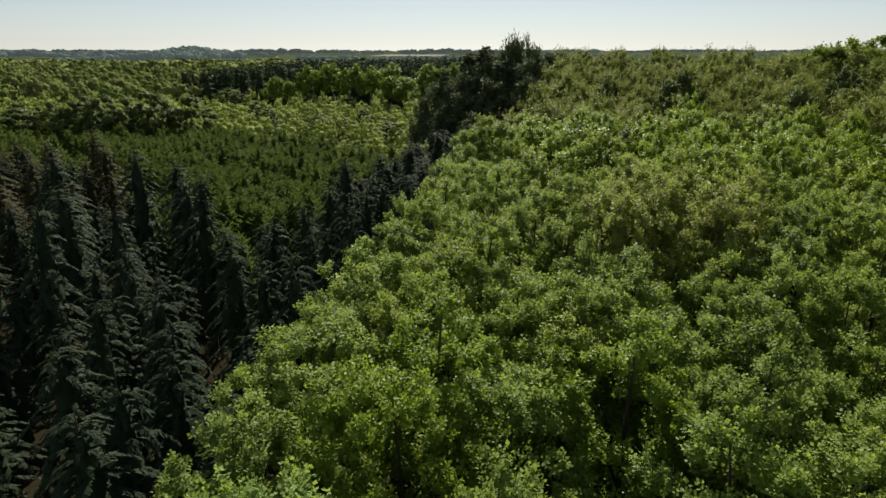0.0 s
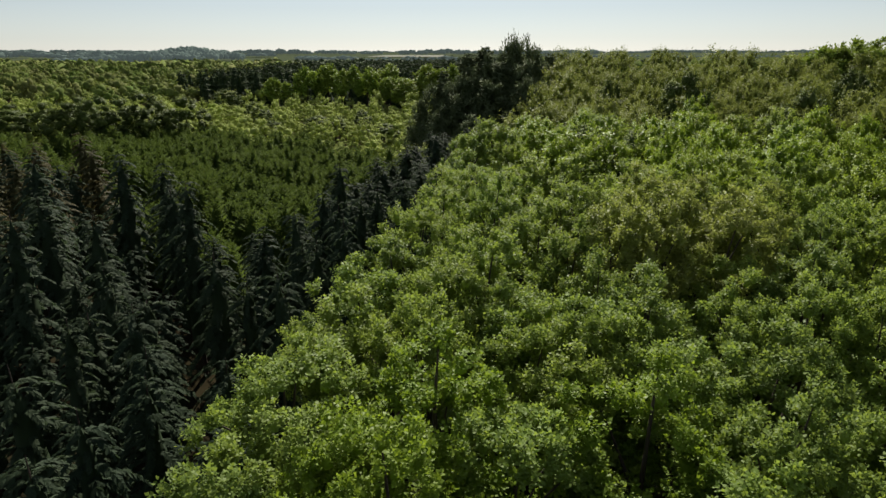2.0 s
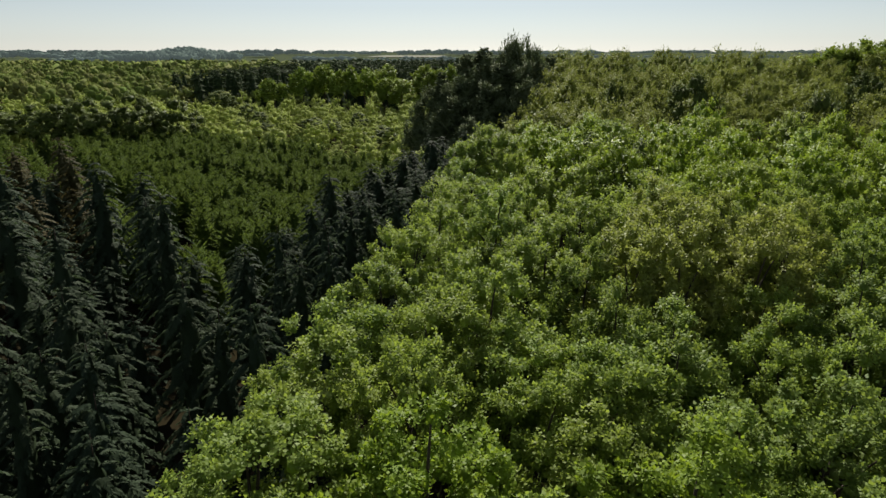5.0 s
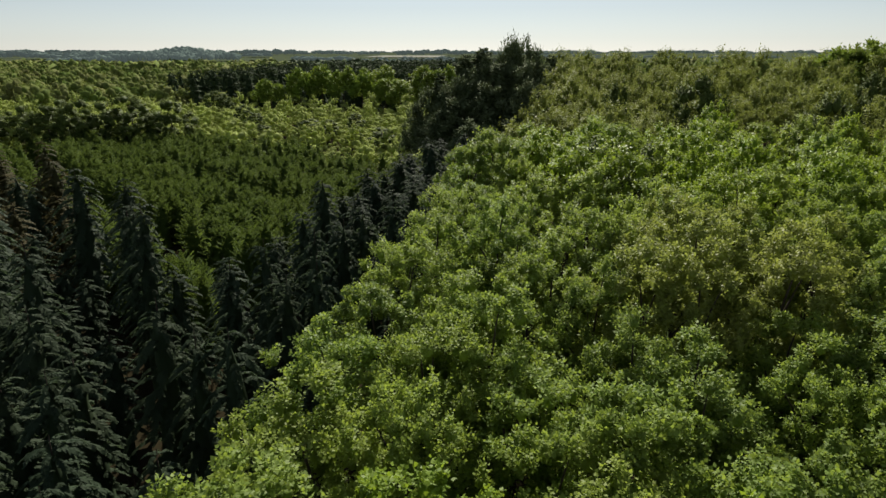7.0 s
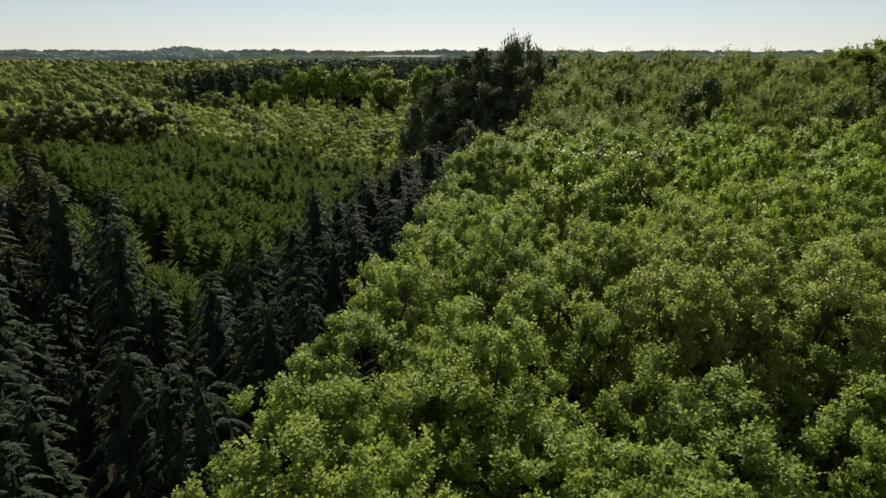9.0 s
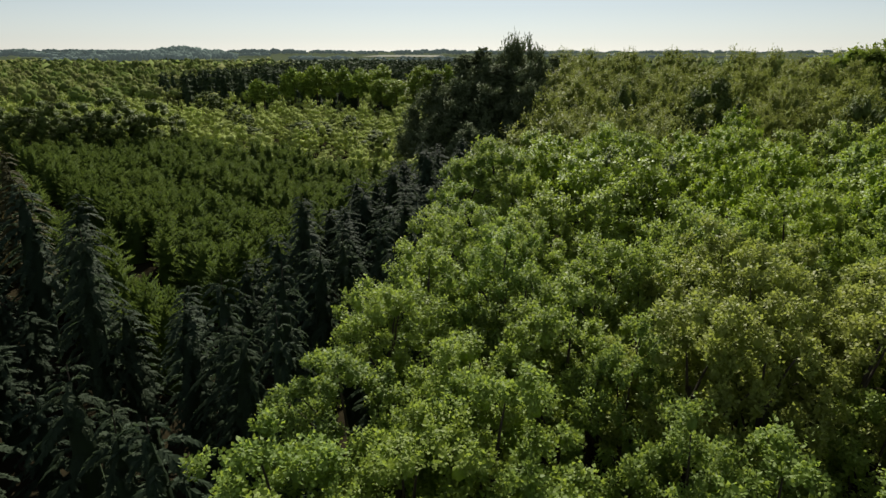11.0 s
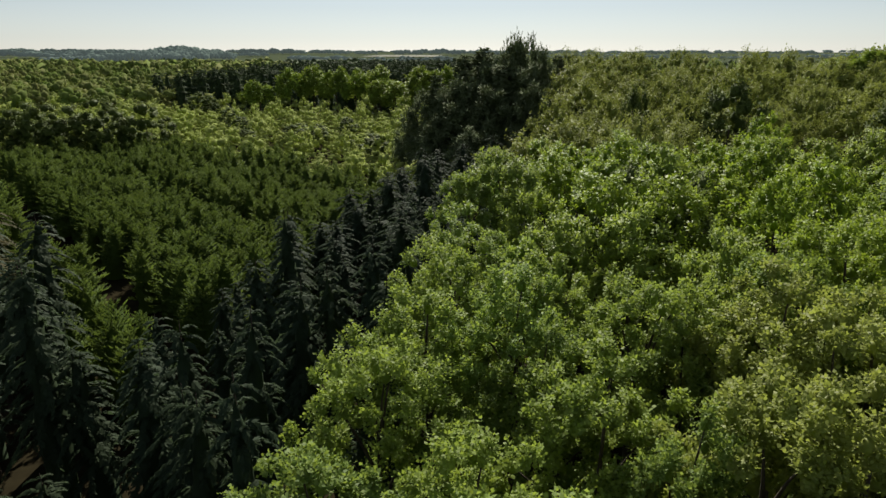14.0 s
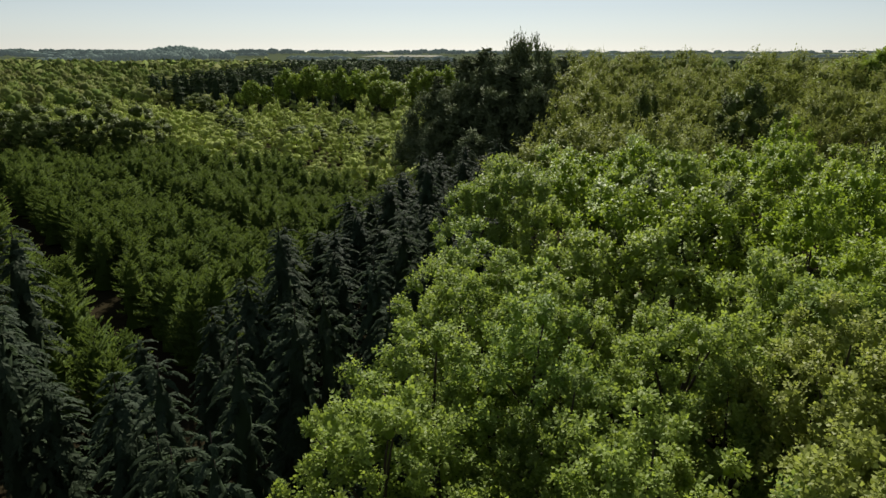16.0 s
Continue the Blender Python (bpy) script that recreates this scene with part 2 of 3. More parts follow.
def leafy_crown(rng, radius, height, depth, domes, shoots, per, length, width, upright, spiky, rounding=0.35, solid=0.0, cols=5, rows=3, blade=leaf_geo, blend=0.48, sink=0.22, tuft=0.5):
    """The leaves of a rounded crown: boughs laid over a dome, each a cluster of shoots. Gives corners, shading directions and bough centres."""
    k = np.arange(domes)
    cz = 1 - (k + 0.5) / domes * 1.18
    az = k * 2.39996 + rng.uniform(-0.4, 0.4, domes)
    cr = np.sqrt(np.clip(1 - cz * cz, 0, 1))
    dr = rng.uniform(0.55, 1.05, domes) * radius * 1.45 / math.sqrt(domes)
    reach = rng.uniform(0.5, 1.05, domes)
    low = height - depth
    centres = np.stack([cr * np.cos(az) * radius * reach, cr * np.sin(az) * radius * reach, low + cz * (depth - dr) * rng.uniform(0.55, 1.0, domes)], 1)
    way = unit(np.stack([centres[:, 0], centres[:, 1], (centres[:, 2] - low) * 0.8 + 0.7], 1))
    c, r, w0 = (np.repeat(q, shoots, axis=0) for q in (centres, dr, way))
    n = len(c)
    d = unit(random_dirs(rng, n) + w0 * 0.75 + [0, 0, 0.3])
    rr = (r * rng.uniform(0.5, 1.3, n))[:, None] * (1 + spiky * np.clip(d[:, 2:3], 0, 1) * rng.uniform(0, 1, (n, 1)))
    pos = c + d * rr * [1, 1, 1.15]
    out = unit(d + w0 * rounding)
    ax = unit(d * (1 - upright) + np.array([0, 0, 1]) * upright + rng.normal(0, 0.22, (n, 3)))
    up = height - length - np.quantile(pos[:, 2], 0.995)
    pos[:, 2] += up
    centres[:, 2] += up
    u = unit(np.cross(ax, rng.normal(0, 1, ax.shape)))
    w = np.cross(ax, u)
    base, axis, nrm, size = [], [], [], []
    start = rng.uniform(0, 6.28, n)
    for j in range(per):
        a = (start + j * 2.39996)[:, None]
        rad = u * np.cos(a) + w * np.sin(a)
        th = (0.35 + 1.15 * (1 - j / per) + rng.normal(0, 0.22, n))[:, None]
        la = ax * np.cos(th) + rad * np.sin(th)
        la[:, 2] -= sink
        base.append(pos + ax * (length * (-1.4 + 2.2 * j / per)) + rad * 0.03 + rng.normal(0, length * tuft, ax.shape))
        axis.append(la)
        nrm.append(ax * np.sin(th) - rad * np.cos(th) + rng.normal(0, 0.3, ax.shape))
        size.append(rng.uniform(0.7, 1.25, n))
    base, axis, nrm, size = (np.concatenate(q) for q in (base, axis, nrm, size))
    v, f, soft = blade(base, axis, nrm, length * size, width * size, np.tile(out, (per, 1)), blend)
    if solid:
        v2, f2, soft2 = blobs(rng, centres, dr * solid, way, 0.1, 0.0, cols, rows, way * 0.25, 1.1)
        v, f = joined([(v, f), (v2, f2)])
        soft = np.concatenate([soft, unit(soft2 + np.repeat(way, len(v2) // domes, axis=0) * (rounding - 0.35))])
    return v, f, soft, centres


def boughed_crown(rng, height, radius, base, gap, arms, twigs, twig, wide, rise, sag, tip, hang, shape, core, blade=blade_geo, blend=0.45, spread=1.0, sides=8):
    """The needles of a conifer: whorls of boughs that bend down and turn up at the tip, each set with rows of twigs, round a dark close core."""
    Z = np.array([0, 0, 1.0])
    zs, z = [], height * base
    while z < height * 0.975:
        zs.append(z)
        z += gap * rng.uniform(0.8, 1.2) * (1.15 - 0.55 * z / height)
    z0 = np.repeat(zs, arms) + rng.normal(0, gap * 0.22, len(zs) * arms)
    s = np.clip((z0 / height - base) / (1 - base), 0, 0.985)
    n = len(z0)
    az = np.arange(n) * 6.283 / arms + np.repeat(rng.uniform(0, 6.283, len(zs)), arms) + rng.normal(0, 0.25, n)
    lean = rng.uniform(0.8, 1.2, 5)     # some sides of the tree are fuller than others
    L = radius * (1 - s) ** shape * rng.uniform(0.5, 1.12, n) * np.interp(az % 6.283, np.linspace(0, 6.283, 6), [*lean, lean[0]]) + 0.1
    out = np.stack([np.cos(az), np.sin(az), 0 * az], 1)
    up = rise[0] + (rise[1] - rise[0]) * s ** 1.5 + rng.normal(0, 0.07, n)
    u = np.clip(0.16 + 0.84 * (np.arange(twigs)[None] + rng.uniform(0, 1, (n, twigs))) / twigs, 0, 1)
    P = out[:, None] * (L[:, None] * u)[..., None]
    P = P + Z * (z0[:, None] + L[:, None] * (up[:, None] * u - sag * u ** 2 + tip * u ** 4))[..., None]
    T = unit(out[:, None] + Z * (up[:, None] - 2 * sag * u + 4 * tip * u ** 3)[..., None])
    side = np.cross(out, Z)[:, None]
    sgn = np.where(np.arange(twigs) % 5 == 0, 0.0, np.where(np.arange(twigs) % 2, 1.0, -1.0))[None, :, None] * rng.uniform(0.35, 1.05, (n, twigs, 1)) * spread
    ax = T * rng.uniform(0.4, 0.8, (n, twigs, 1)) + side * sgn - Z * hang * rng.uniform(0.2, 1.2, (n, twigs, 1)) * (1.25 - 0.5 * u[..., None])
    size = (0.55 + 0.6 * np.sin(3.1 * np.clip(u, 0.1, 0.95))) * np.clip(L / 1.1, 0.5, 1.15)[:, None] * rng.uniform(0.75, 1.25, (n, twigs))
    full = lambda q: np.broadcast_to(q, (n, twigs, 3)).reshape(-1, 3)
    face = full(out[:, None] * 0.5 + Z * 0.8)
    v, f, soft = blade(P.reshape(-1, 3), ax.reshape(-1, 3), face + rng.normal(0, 0.45, face.shape), (twig * size).ravel(), (wide * size).ravel() + 0.01, face + full(side * sgn * 0.5), blend)
    ring, m = [], sides - 1
    for k in range(sides):
        a = np.linspace(0, 6.283, sides, endpoint=False) + k * 0.3
        q = 0.94 * k / m
        rr = radius * core * (1 - q) ** shape * rng.uniform(0.65, 1.1, sides) * (1 if k < m else 0.1) + 0.01
        ring.append(np.stack([rr * np.cos(a), rr * np.sin(a), height * (base + (0.97 - base) * q) - radius * 0.15 * (1 - q) + rng.normal(0, 0.01 * height, sides)], 1))
    ring[0][:, 2] -= height * base * 0.6
    ring = np.concatenate(ring)
    quad = [(k * sides + i, k * sides + (i + 1) % sides, (k + 1) * sides + (i + 1) % sides, (k + 1) * sides + i) for k in range(m) for i in range(sides)]
    cf = np.array([(a, b, c) for a, b, c, d in quad] + [(a, c, d) for a, b, c, d in quad])
    v, f = joined([(v, f), (ring, cf)])
    return v, f, np.concatenate([soft, unit(unit(ring * [1, 1, 0]) + Z * 0.2)])


def broadleaf(name, seed, leaf_mat, radius=2.4, height=14.0, depth=4.0, domes=58, shoots=20, per=10, length=0.108, width=0.088,
              upright=0.55, spiky=0.0, limbs=0, solid=0.45, bark=None, blade=leaf_geo, blend=0.48, label="", category="tree"):
    """A broadleaved tree: trunk with limbs, and a leafy crown; the top is at its height, the base at 0."""
    rng = np.random.default_rng(seed)
    root = new(name)
    root.empty_display_size = 0.3
    v, f, soft, centres = leafy_crown(rng, radius, height, depth, domes, shoots, per, length, width, upright, spiky, 0.35, solid, blade=blade, blend=blend, sink=0.34 if blade is blade_geo else 0.22, tuft=0.28 if blade is blade_geo else 0.5)
    new("crown", fast_mesh("crown", v, f, leaf_mat, soft)).parent = root
    hz = height - depth * 0.68
    bend = rng.uniform(-0.3, 0.3, 2)
    tz = np.linspace(-0.3, hz, 7)
    s = tz / hz
    v, f = tube_geo(np.stack([bend[0] * np.sin(s * 3), bend[1] * np.sin(s * 2.4), tz], 1), np.interp(tz, [-0.3, 0.6, hz], [0.26, 0.17, 0.04]) * radius / 2.4, 8)
    new("trunk", fast_mesh("trunk", v, f, bark or BARK)).parent = root
    for c in centres[:: max(1, domes // limbs)][:limbs] if limbs else ():
        z0 = min(max(height * 0.32, c[2] - rng.uniform(1.8, 3.0)), hz * 0.94)
        s0 = z0 / hz
        p0 = np.array([bend[0] * math.sin(s0 * 3), bend[1] * math.sin(s0 * 2.4), z0])
        q = np.linspace(0, 1, 4)[:, None]
        v, f = tube_geo(p0 * (1 - q) + c * q + np.array([0, 0, 0.25]) * np.sin(q * 3.14), np.interp(q[:, 0], [0, 1], [0.06, 0.016]) * radius / 2.4, 5)
        new("limb", fast_mesh("limb", v, f, BARK)).parent = root
    PATTERNS.append(root)
    return tagged(root, label, category)


def conifer(name, seed, mat, height=14.0, radius=2.6, base=0.42, gap=0.74, arms=5, twigs=70, twig=0.22, wide=0.1, rise=(0.45, 1.05), sag=1.15, tip=0.0, hang=0.5, shape=0.43, core=0.3,
            blade=blade_geo, spread=0.75, label="", category="tree"):
    """A spruce: straight stem and a conical crown of needled boughs."""
    rng = np.random.default_rng(seed)
    root = new(name)
    root.empty_display_size = 0.3
    v, f, soft = boughed_crown(rng, height, radius, base, gap, arms, twigs, twig, wide, rise, sag, tip, hang, shape, core, blade, 0.45, spread)
    new("crown", fast_mesh("crown", v, f, mat, soft)).parent = root
    tz = np.linspace(-0.3, height - 0.1, 6)
    v, f = tube_geo(np.stack([0 * tz, 0 * tz, tz], 1), np.interp(tz, [-0.3, height], [0.012 * height, 0.01]), 7)
    new("trunk", fast_mesh("trunk", v, f, BARK_DARK)).parent = root
    PATTERNS.append(root)
    return tagged(root, label, category)


def crowd(name, seed, crowns, base_h, places, mat, label, category="woods", wide=(0.85, 1.2), kind="stuff"):
    """Many far trees in one mesh: crowns (corners, triangles, shading) set at each x, y and top."""
    r = np.random.default_rng(seed)
    V, F, S, n = [], [], [], 0
    for x, y, top in places:
        v, f, soft = crowns[int(r.integers(len(crowns)))]
        a = r.uniform(0, 6.283)
        ca, sa = math.cos(a), math.sin(a)
        g = gz(x, y)
        w, k = r.uniform(*wide), (top - g) / base_h
        V.append(np.stack([x + w * (v[:, 0] * ca - v[:, 1] * sa), y + w * (v[:, 0] * sa + v[:, 1] * ca), g + k * v[:, 2]], 1))
        S.append(np.stack([soft[:, 0] * ca - soft[:, 1] * sa, soft[:, 0] * sa + soft[:, 1] * ca, soft[:, 2]], 1))
        F.append(f + n)
        n += len(v)
    return tagged(new(name, fast_mesh(name, np.concatenate(V), np.concatenate(F), mat, np.concatenate(S))), label, category, kind=kind)


def leafy_set(seed, count, *spec):
    made = []
    for i in range(count):
        made.append(leafy_crown(np.random.default_rng(seed + i), *spec)[:3])
    return made


def bough_set(seed, count, *spec):
    return [boughed_crown(np.random.default_rng(seed + i), *spec) for i in range(count)]


def put(proto, used, x, y, top, base_h, width=1.0, rng=None, group="", lean=0.0):
    """Stands a tree at (x, y) so that its top reaches the height top. The first use moves the pattern tree itself."""
    g = gz(x, y)
    k = (top - g) / base_h
    turn = rng.uniform(0, 360)
    m = pose(x, y, g, rng.normal(0, lean), rng.normal(0, lean), turn) @ Matrix.Diagonal((width, width, k, 1))
    if proto.name in used:
        sx, sy, sz = proto.scale
        ob = copy_thing(proto, m @ Matrix.Diagonal((1 / sx, 1 / sy, 1 / sz, 1)))
    else:
        used.add(proto.name)
        proto.matrix_basis = m
        ob = proto
    if group:
        ob["group"] = group
    return ob


def scatter(rng, x0, x1, y0, y1, gap, inside, taken=(), tries=14000):
    """Places at least gap apart, in a region, clear of those already taken (x, y)."""
    cell = {}
    out = []

    def key(x, y):
        return int(math.floor(x / gap)), int(math.floor(y / gap))
    for x, y in taken:
        cell.setdefault(key(x, y), []).append((x, y))
    X, Y = rng.uniform(x0, x1, tries), rng.uniform(y0, y1, tries)
    for x, y in zip(X, Y):
        if not inside(x, y):
            continue
        kx, ky = key(x, y)
        if any((x - a) ** 2 + (y - b) ** 2 < gap * gap for i in (-1, 0, 1) for j in (-1, 0, 1) for a, b in cell.get((kx + i, ky + j), ())):
            continue
        cell.setdefault((kx, ky), []).append((x, y))
        out.append((x, y))
    return out


# ---- ground ----
def build_ground():
    ring = [0, 10, 20, 30, 40, 50, 60, 75, 90, 110, 135, 165, 200, 250, 320, 420, 560, 700, 800, 850, 900, 950, 1050, 1300, 1700, 2300, 3200, 4900]
    turns = 144
    v = [(0, 0, gz(0, 0))]
    for r in ring[1:]:
        a = np.linspace(0, 2 * math.pi, turns, endpoint=False)
        x, y = r * np.cos(a), r * np.sin(a)
        v += list(zip(x, y, ground_z(x, y)))
    f = [(0, 1 + i, 1 + (i + 1) % turns) for i in range(turns)]
    for k in range(len(ring) - 2):
        for i in range(turns):
            a, b = 1 + k * turns + i, 1 + k * turns + (i + 1) % turns
            f += [(a, a + turns, b + turns), (a, b + turns, b)]
    tagged(new("ground", fast_mesh("ground", v, f, SOIL)), "dark forest floor of leaf litter and moss under the trees", "ground", kind="structure")


build_ground()


def strip_field(name, x0, x1, y0, y1, mat, label):
    nx, ny = 14, 4
    X, Y = np.meshgrid(np.linspace(x0, x1, nx), np.linspace(y0, y1, ny))
    Z = ground_z(X, Y) + 0.9
    v = np.stack([X, Y, Z], -1).reshape(-1, 3)
    f = []
    for j in range(ny - 1):
        for i in range(nx - 1):
            a = j * nx + i
            f += [(a, a + 1, a + nx + 1), (a, a + nx + 1, a + nx)]
    tagged(new(name, fast_mesh(name, v, f, mat)), label, "field", kind="structure")


strip_field("crop_field", -300, -150, 1330, 1560, CROP, "pale ripening crop field between distant woods")
strip_field("meadow", -900, -430, 760, 860, MEADOW, "light green meadow at the foot of a wooded knoll")
strip_field("meadow", -420, -260, 800, 850, MEADOW, "light green meadow before distant woods")


# ---- the broadleaved stand under the camera ----
def canopy_top(y):
    return float(np.interp(y, [0, 20, 28, 45, 62, 82, 110, 150], [13.6, 14.0, 14.8, 16.0, 16.4, 18.2, 21.0, 22.6]))


def stand_edge(y):
    return float(np.interp(y, [0, 18, 27, 32, 45, 55, 66, 79, 95], [-5.5, -5.4, -5.2, -3.7, -3.4, -2.8, -1.0, 1.6, 4.0]))


rng = np.random.default_rng(7)
used = set()
NEAR_LABEL = "broadleaved maple tree with a dense fresh green crown"
NEAR_LEAF = dict(shoots=20, per=12, length=0.104, width=0.088, solid=0.34, blade=blade_geo, blend=0.3)
near = [broadleaf("maple_tree", 10 + i, LEAF if i < 5 else LEAF_COOL, radius=(2.5, 2.2, 2.8, 2.3, 2.6, 2.3, 2.1)[i], depth=(4.0, 3.4, 4.4, 3.8, 3.6, 3.8, 3.4)[i],
                  domes=(58, 50, 64, 54, 58, 56, 50)[i], limbs=5, **NEAR_LEAF, label=NEAR_LABEL) for i in range(7)]
yellow = [broadleaf("maple_tree", 31 + i, LEAF_YELLOW, radius=2.7, depth=4.4, domes=62, limbs=5, **NEAR_LEAF, label="maple tree with a yellowish green domed crown") for i in range(2)]
bronze = [broadleaf("bronze_maple", 41 + i, LEAF_BROWN, radius=2.5, depth=4.0, domes=58, limbs=5, **NEAR_LEAF, label="maple tree with a brownish, bronze-tinted crown") for i in range(2)]
dusky = [broadleaf("maple_tree", 46, LEAF_ALDER, radius=2.6, depth=4.4, domes=54, shoots=12, per=8, length=0.155, width=0.125, solid=0.5, blade=blade_geo, blend=0.8, label="maple tree with a dark blue-green crown in the canopy")]
mid = [broadleaf("maple_tree", 51 + i, (LEAF, LEAF, LEAF, LEAF_YELLOW, LEAF_YELLOW, LEAF_COOL)[i], radius=2.5, depth=3.8, domes=50, shoots=12, per=8, length=0.155, width=0.125, solid=0.45, blade=blade_geo, blend=0.62, label=NEAR_LABEL) for i in range(6)]

KEY_CROWNS = [(3.4, 16.9, 15.0, 1), (-2.0, 17.4, 15.3, 1), (-2.8, 14.0, 14.4, 1), (-6.0, 24.6, 14.7, 0), (-6.0, 18.0, 14.2, 0), (-4.0, 33.0, 14.8, 0), (4.4, 30.6, 15.9, 2), (6.6, 29.4, 16.0, 2), (7.0, 32.8, 16.3, 2), (9.6, 31.2, 16.2, 2), (9.8, 35.0, 16.1, 2), (6.6, 35.6, 16.5, 2), (12.4, 33.4, 16.0, 2), (5.8, 52.6, 16.5, 3), (8.2, 51.2, 16.3, 3),
              (11.6, 41.0, 16.4, 1), (0.7, 32.0, 15.3, 0), (-1.5, 60.0, 16.3, 0), (11.9, 27.0, 14.8, 0),
              (-6.0, 12.4, 13.6, 0), (-4.6, 9.6, 13.9, 0), (-5.7, 14.2, 14.2, 0), (-2.3, 9.3, 14.0, 0), (-5.4, 21.3, 14.4, 0), (-5.2, 28.6, 14.4, 0), (-3.8, 36.6, 14.9, 0), (-3.6, 41.0, 15.2, 0), (-3.4, 46.0, 15.6, 0), (-2.9, 51.6, 16.0, 0)]
spots = []
for x, y, z, kind in KEY_CROWNS:
    proto = (near, yellow, bronze, dusky)[kind]
    put(proto[int(rng.integers(len(proto)))], used, x, y, z, 14.0, rng.uniform(0.95, 1.12), rng, "trees of the broadleaved stand", 1.5)
    spots.append((x, y))


def in_stand(x, y):
    return x > stand_edge(y) and x < 0.6 * max(y, 0) + 8 and y > -9


fill = scatter(rng, -8, 34, -12, 40, 2.6, in_stand, spots)
fill += scatter(rng, -8, 52, 38, 66, 2.95, lambda x, y: y > 40 and in_stand(x, y), spots + fill)
for x, y in fill:
    if y > 42 and rng.uniform() < 0.16:
        continue        # a gap in the canopy
    top = canopy_top(y) + rng.normal(0, 0.45 if y < 40 else 0.7) - 0.15
    protos = near if 8 < y < 40 else mid[2:5] if x > 9 else mid[:3] if y < 48 else mid
    put(protos[int(rng.integers(len(protos)))], used, x, y, top, 14.0, rng.uniform(0.8, 1.12), rng, "trees of the broadleaved stand", 2.0)

# shaded undergrowth between the trunks
under = scatter(rng, -8, 52, -8, 66, 2.8, lambda x, y: x > stand_edge(y) - 1 and x < 0.62 * max(y, 0) + 10)
crowd("undergrowth", 160, leafy_set(161, 4, 2.2, 7.0, 3.2, 9, 9, 5, 0.26, 0.18, 0.5, 0.2, 0.35, 0.6), 7.0, [(x, y, gz(x, y) + rng.uniform(5.5, 8.5)) for x, y in under], LEAF_COOL,
      "dim green undergrowth of saplings below the canopy", "undergrowth")

# ---- the rougher trees behind the stand ----
grey = [broadleaf("willow_tree", 71 + i, LEAF_GREY, radius=3.0, depth=5.4, domes=40, shoots=13, per=8, length=0.24, width=0.13, upright=0.7, spiky=0.7, solid=0.5,
                  label="willow tree with a loose grey-green feathery crown") for i in range(4)]
lime = [broadleaf("poplar_tree", 81 + i, LEAF_LIME, radius=3.4, depth=6.0, domes=44, shoots=26, per=6, length=0.32, width=0.24, solid=0.6, blend=0.4, label="tall poplar with a rounded fresh green crown") for i in range(2)]


alder = [broadleaf("alder_tree", 87 + i, LEAF_ALDER, radius=3.6, depth=6.0, domes=44, shoots=14, per=7, length=0.3, width=0.2, solid=0.7, blend=0.8, label="round dark green alder among the grey willows") for i in range(2)]
ALDERS = ((20.3, 83, 20.0, 1.1), (28, 73, 16.8, 0.7), (33, 78, 18.4, 0.8), (44, 92, 20.0, 0.9), (13, 92, 18.6, 0.6))
for x, y, z, w in ALDERS:
    put(alder[int(rng.integers(2))], used, x, y, z, 14.0, w, rng, "dark alders among the willows")


def behind(x, y):
    if any(abs(x - a * y / b) < 2.6 * w + 1.2 and b - 9 < y < b + 4.5 for a, b, z, w in ALDERS):
        return False
    if y > 84 and x < 4.6 + 0.05 * (y - 84):
        return False        # the tall conifers stand free here
    return x > stand_edge(y) + 0.5 and x < 0.62 * y + 12


front = scatter(rng, 0, 105, 67, 104, 5.4, behind)
for x, y in front + scatter(rng, 0, 105, 104, 150, 7.5, behind, front):
    top = canopy_top(y) - 0.3 + rng.normal(0, 1.2)
    put(grey[int(rng.integers(len(grey)))], used, x, y, min(top, 23.2), 14.0, rng.uniform(0.85, 1.2), rng, "willows behind the stand", 2.0)
for x, y, z in ((51, 126, 21.6), (54, 124, 22.5), (57, 127, 23.3), (60, 124, 23.4), (61, 129, 24.0), (65, 127, 24.6), (70, 129, 25.0), (75, 128, 25.4), (80, 131, 25.6), (86, 132, 25.6), (63, 135, 24.4), (72, 137, 25.2)):
    put(lime[int(rng.integers(2))], used, x, y, z, 14.0, 1.75, rng, "tall poplars above the willows")

# ---- the belt of spruces ----
SPRUCES = [(-12.6, 20.2, 11.6), (-21, 39.9, 14.4), (-23.2, 34.1, 13.7), (-26.3, 31.4, 14.4), (-30.4, 48.1, 14.7), (-28.6, 50, 13.5), (-23.4, 43.2, 13.4), (-19.2, 40.4, 10.4), (-13.7, 28.8, 13.4),
           (-11.9, 27.9, 12.6), (-19.4, 46.6, 9.2), (-12.7, 36.8, 13.4), (-13.8, 47.1, 12.2), (-13.4, 50.5, 14), (-10.6, 33, 13), (-9.4, 26.5, 13.6), (-10.2, 36.4, 14.1), (-10, 41.2, 13.4),
           (-15, 55, 12.8), (-8.5, 42.2, 14), (-7.9, 47.4, 13.2), (-9.2, 62, 12), (-11.5, 34.4, 12.3), (-8.2, 31.5, 14.5), (-6.2, 40.7, 14.1), (-14.7, 18.2, 13.1), (-15.4, 24.8, 12.2),
           (-18.8, 26.4, 11), (-33.5, 43.6, 15.2), (-31.9, 41.5, 13.2), (-17.4, 41.6, 9.9),
           (-17.9, 23.4, 12.0), (-16.6, 27.6, 11.8), (-13.6, 21.8, 11.8), (-12.4, 17.0, 12.4), (-11.6, 14.2, 12.4), (-29.5, 38.4, 13.5), (-37.4, 46.4, 13.5), (-15.2, 38.3, 11.8),
           (-10.9, 22.6, 11.0), (-9.6, 19.0, 10.4), (-20.4, 30.2, 12.2), (-11.0, 42.8, 12.5), (-8.3, 55.7, 12.4)]
SPRUCE_LABEL = "dark blue-green spruce with drooping boughs in shade"
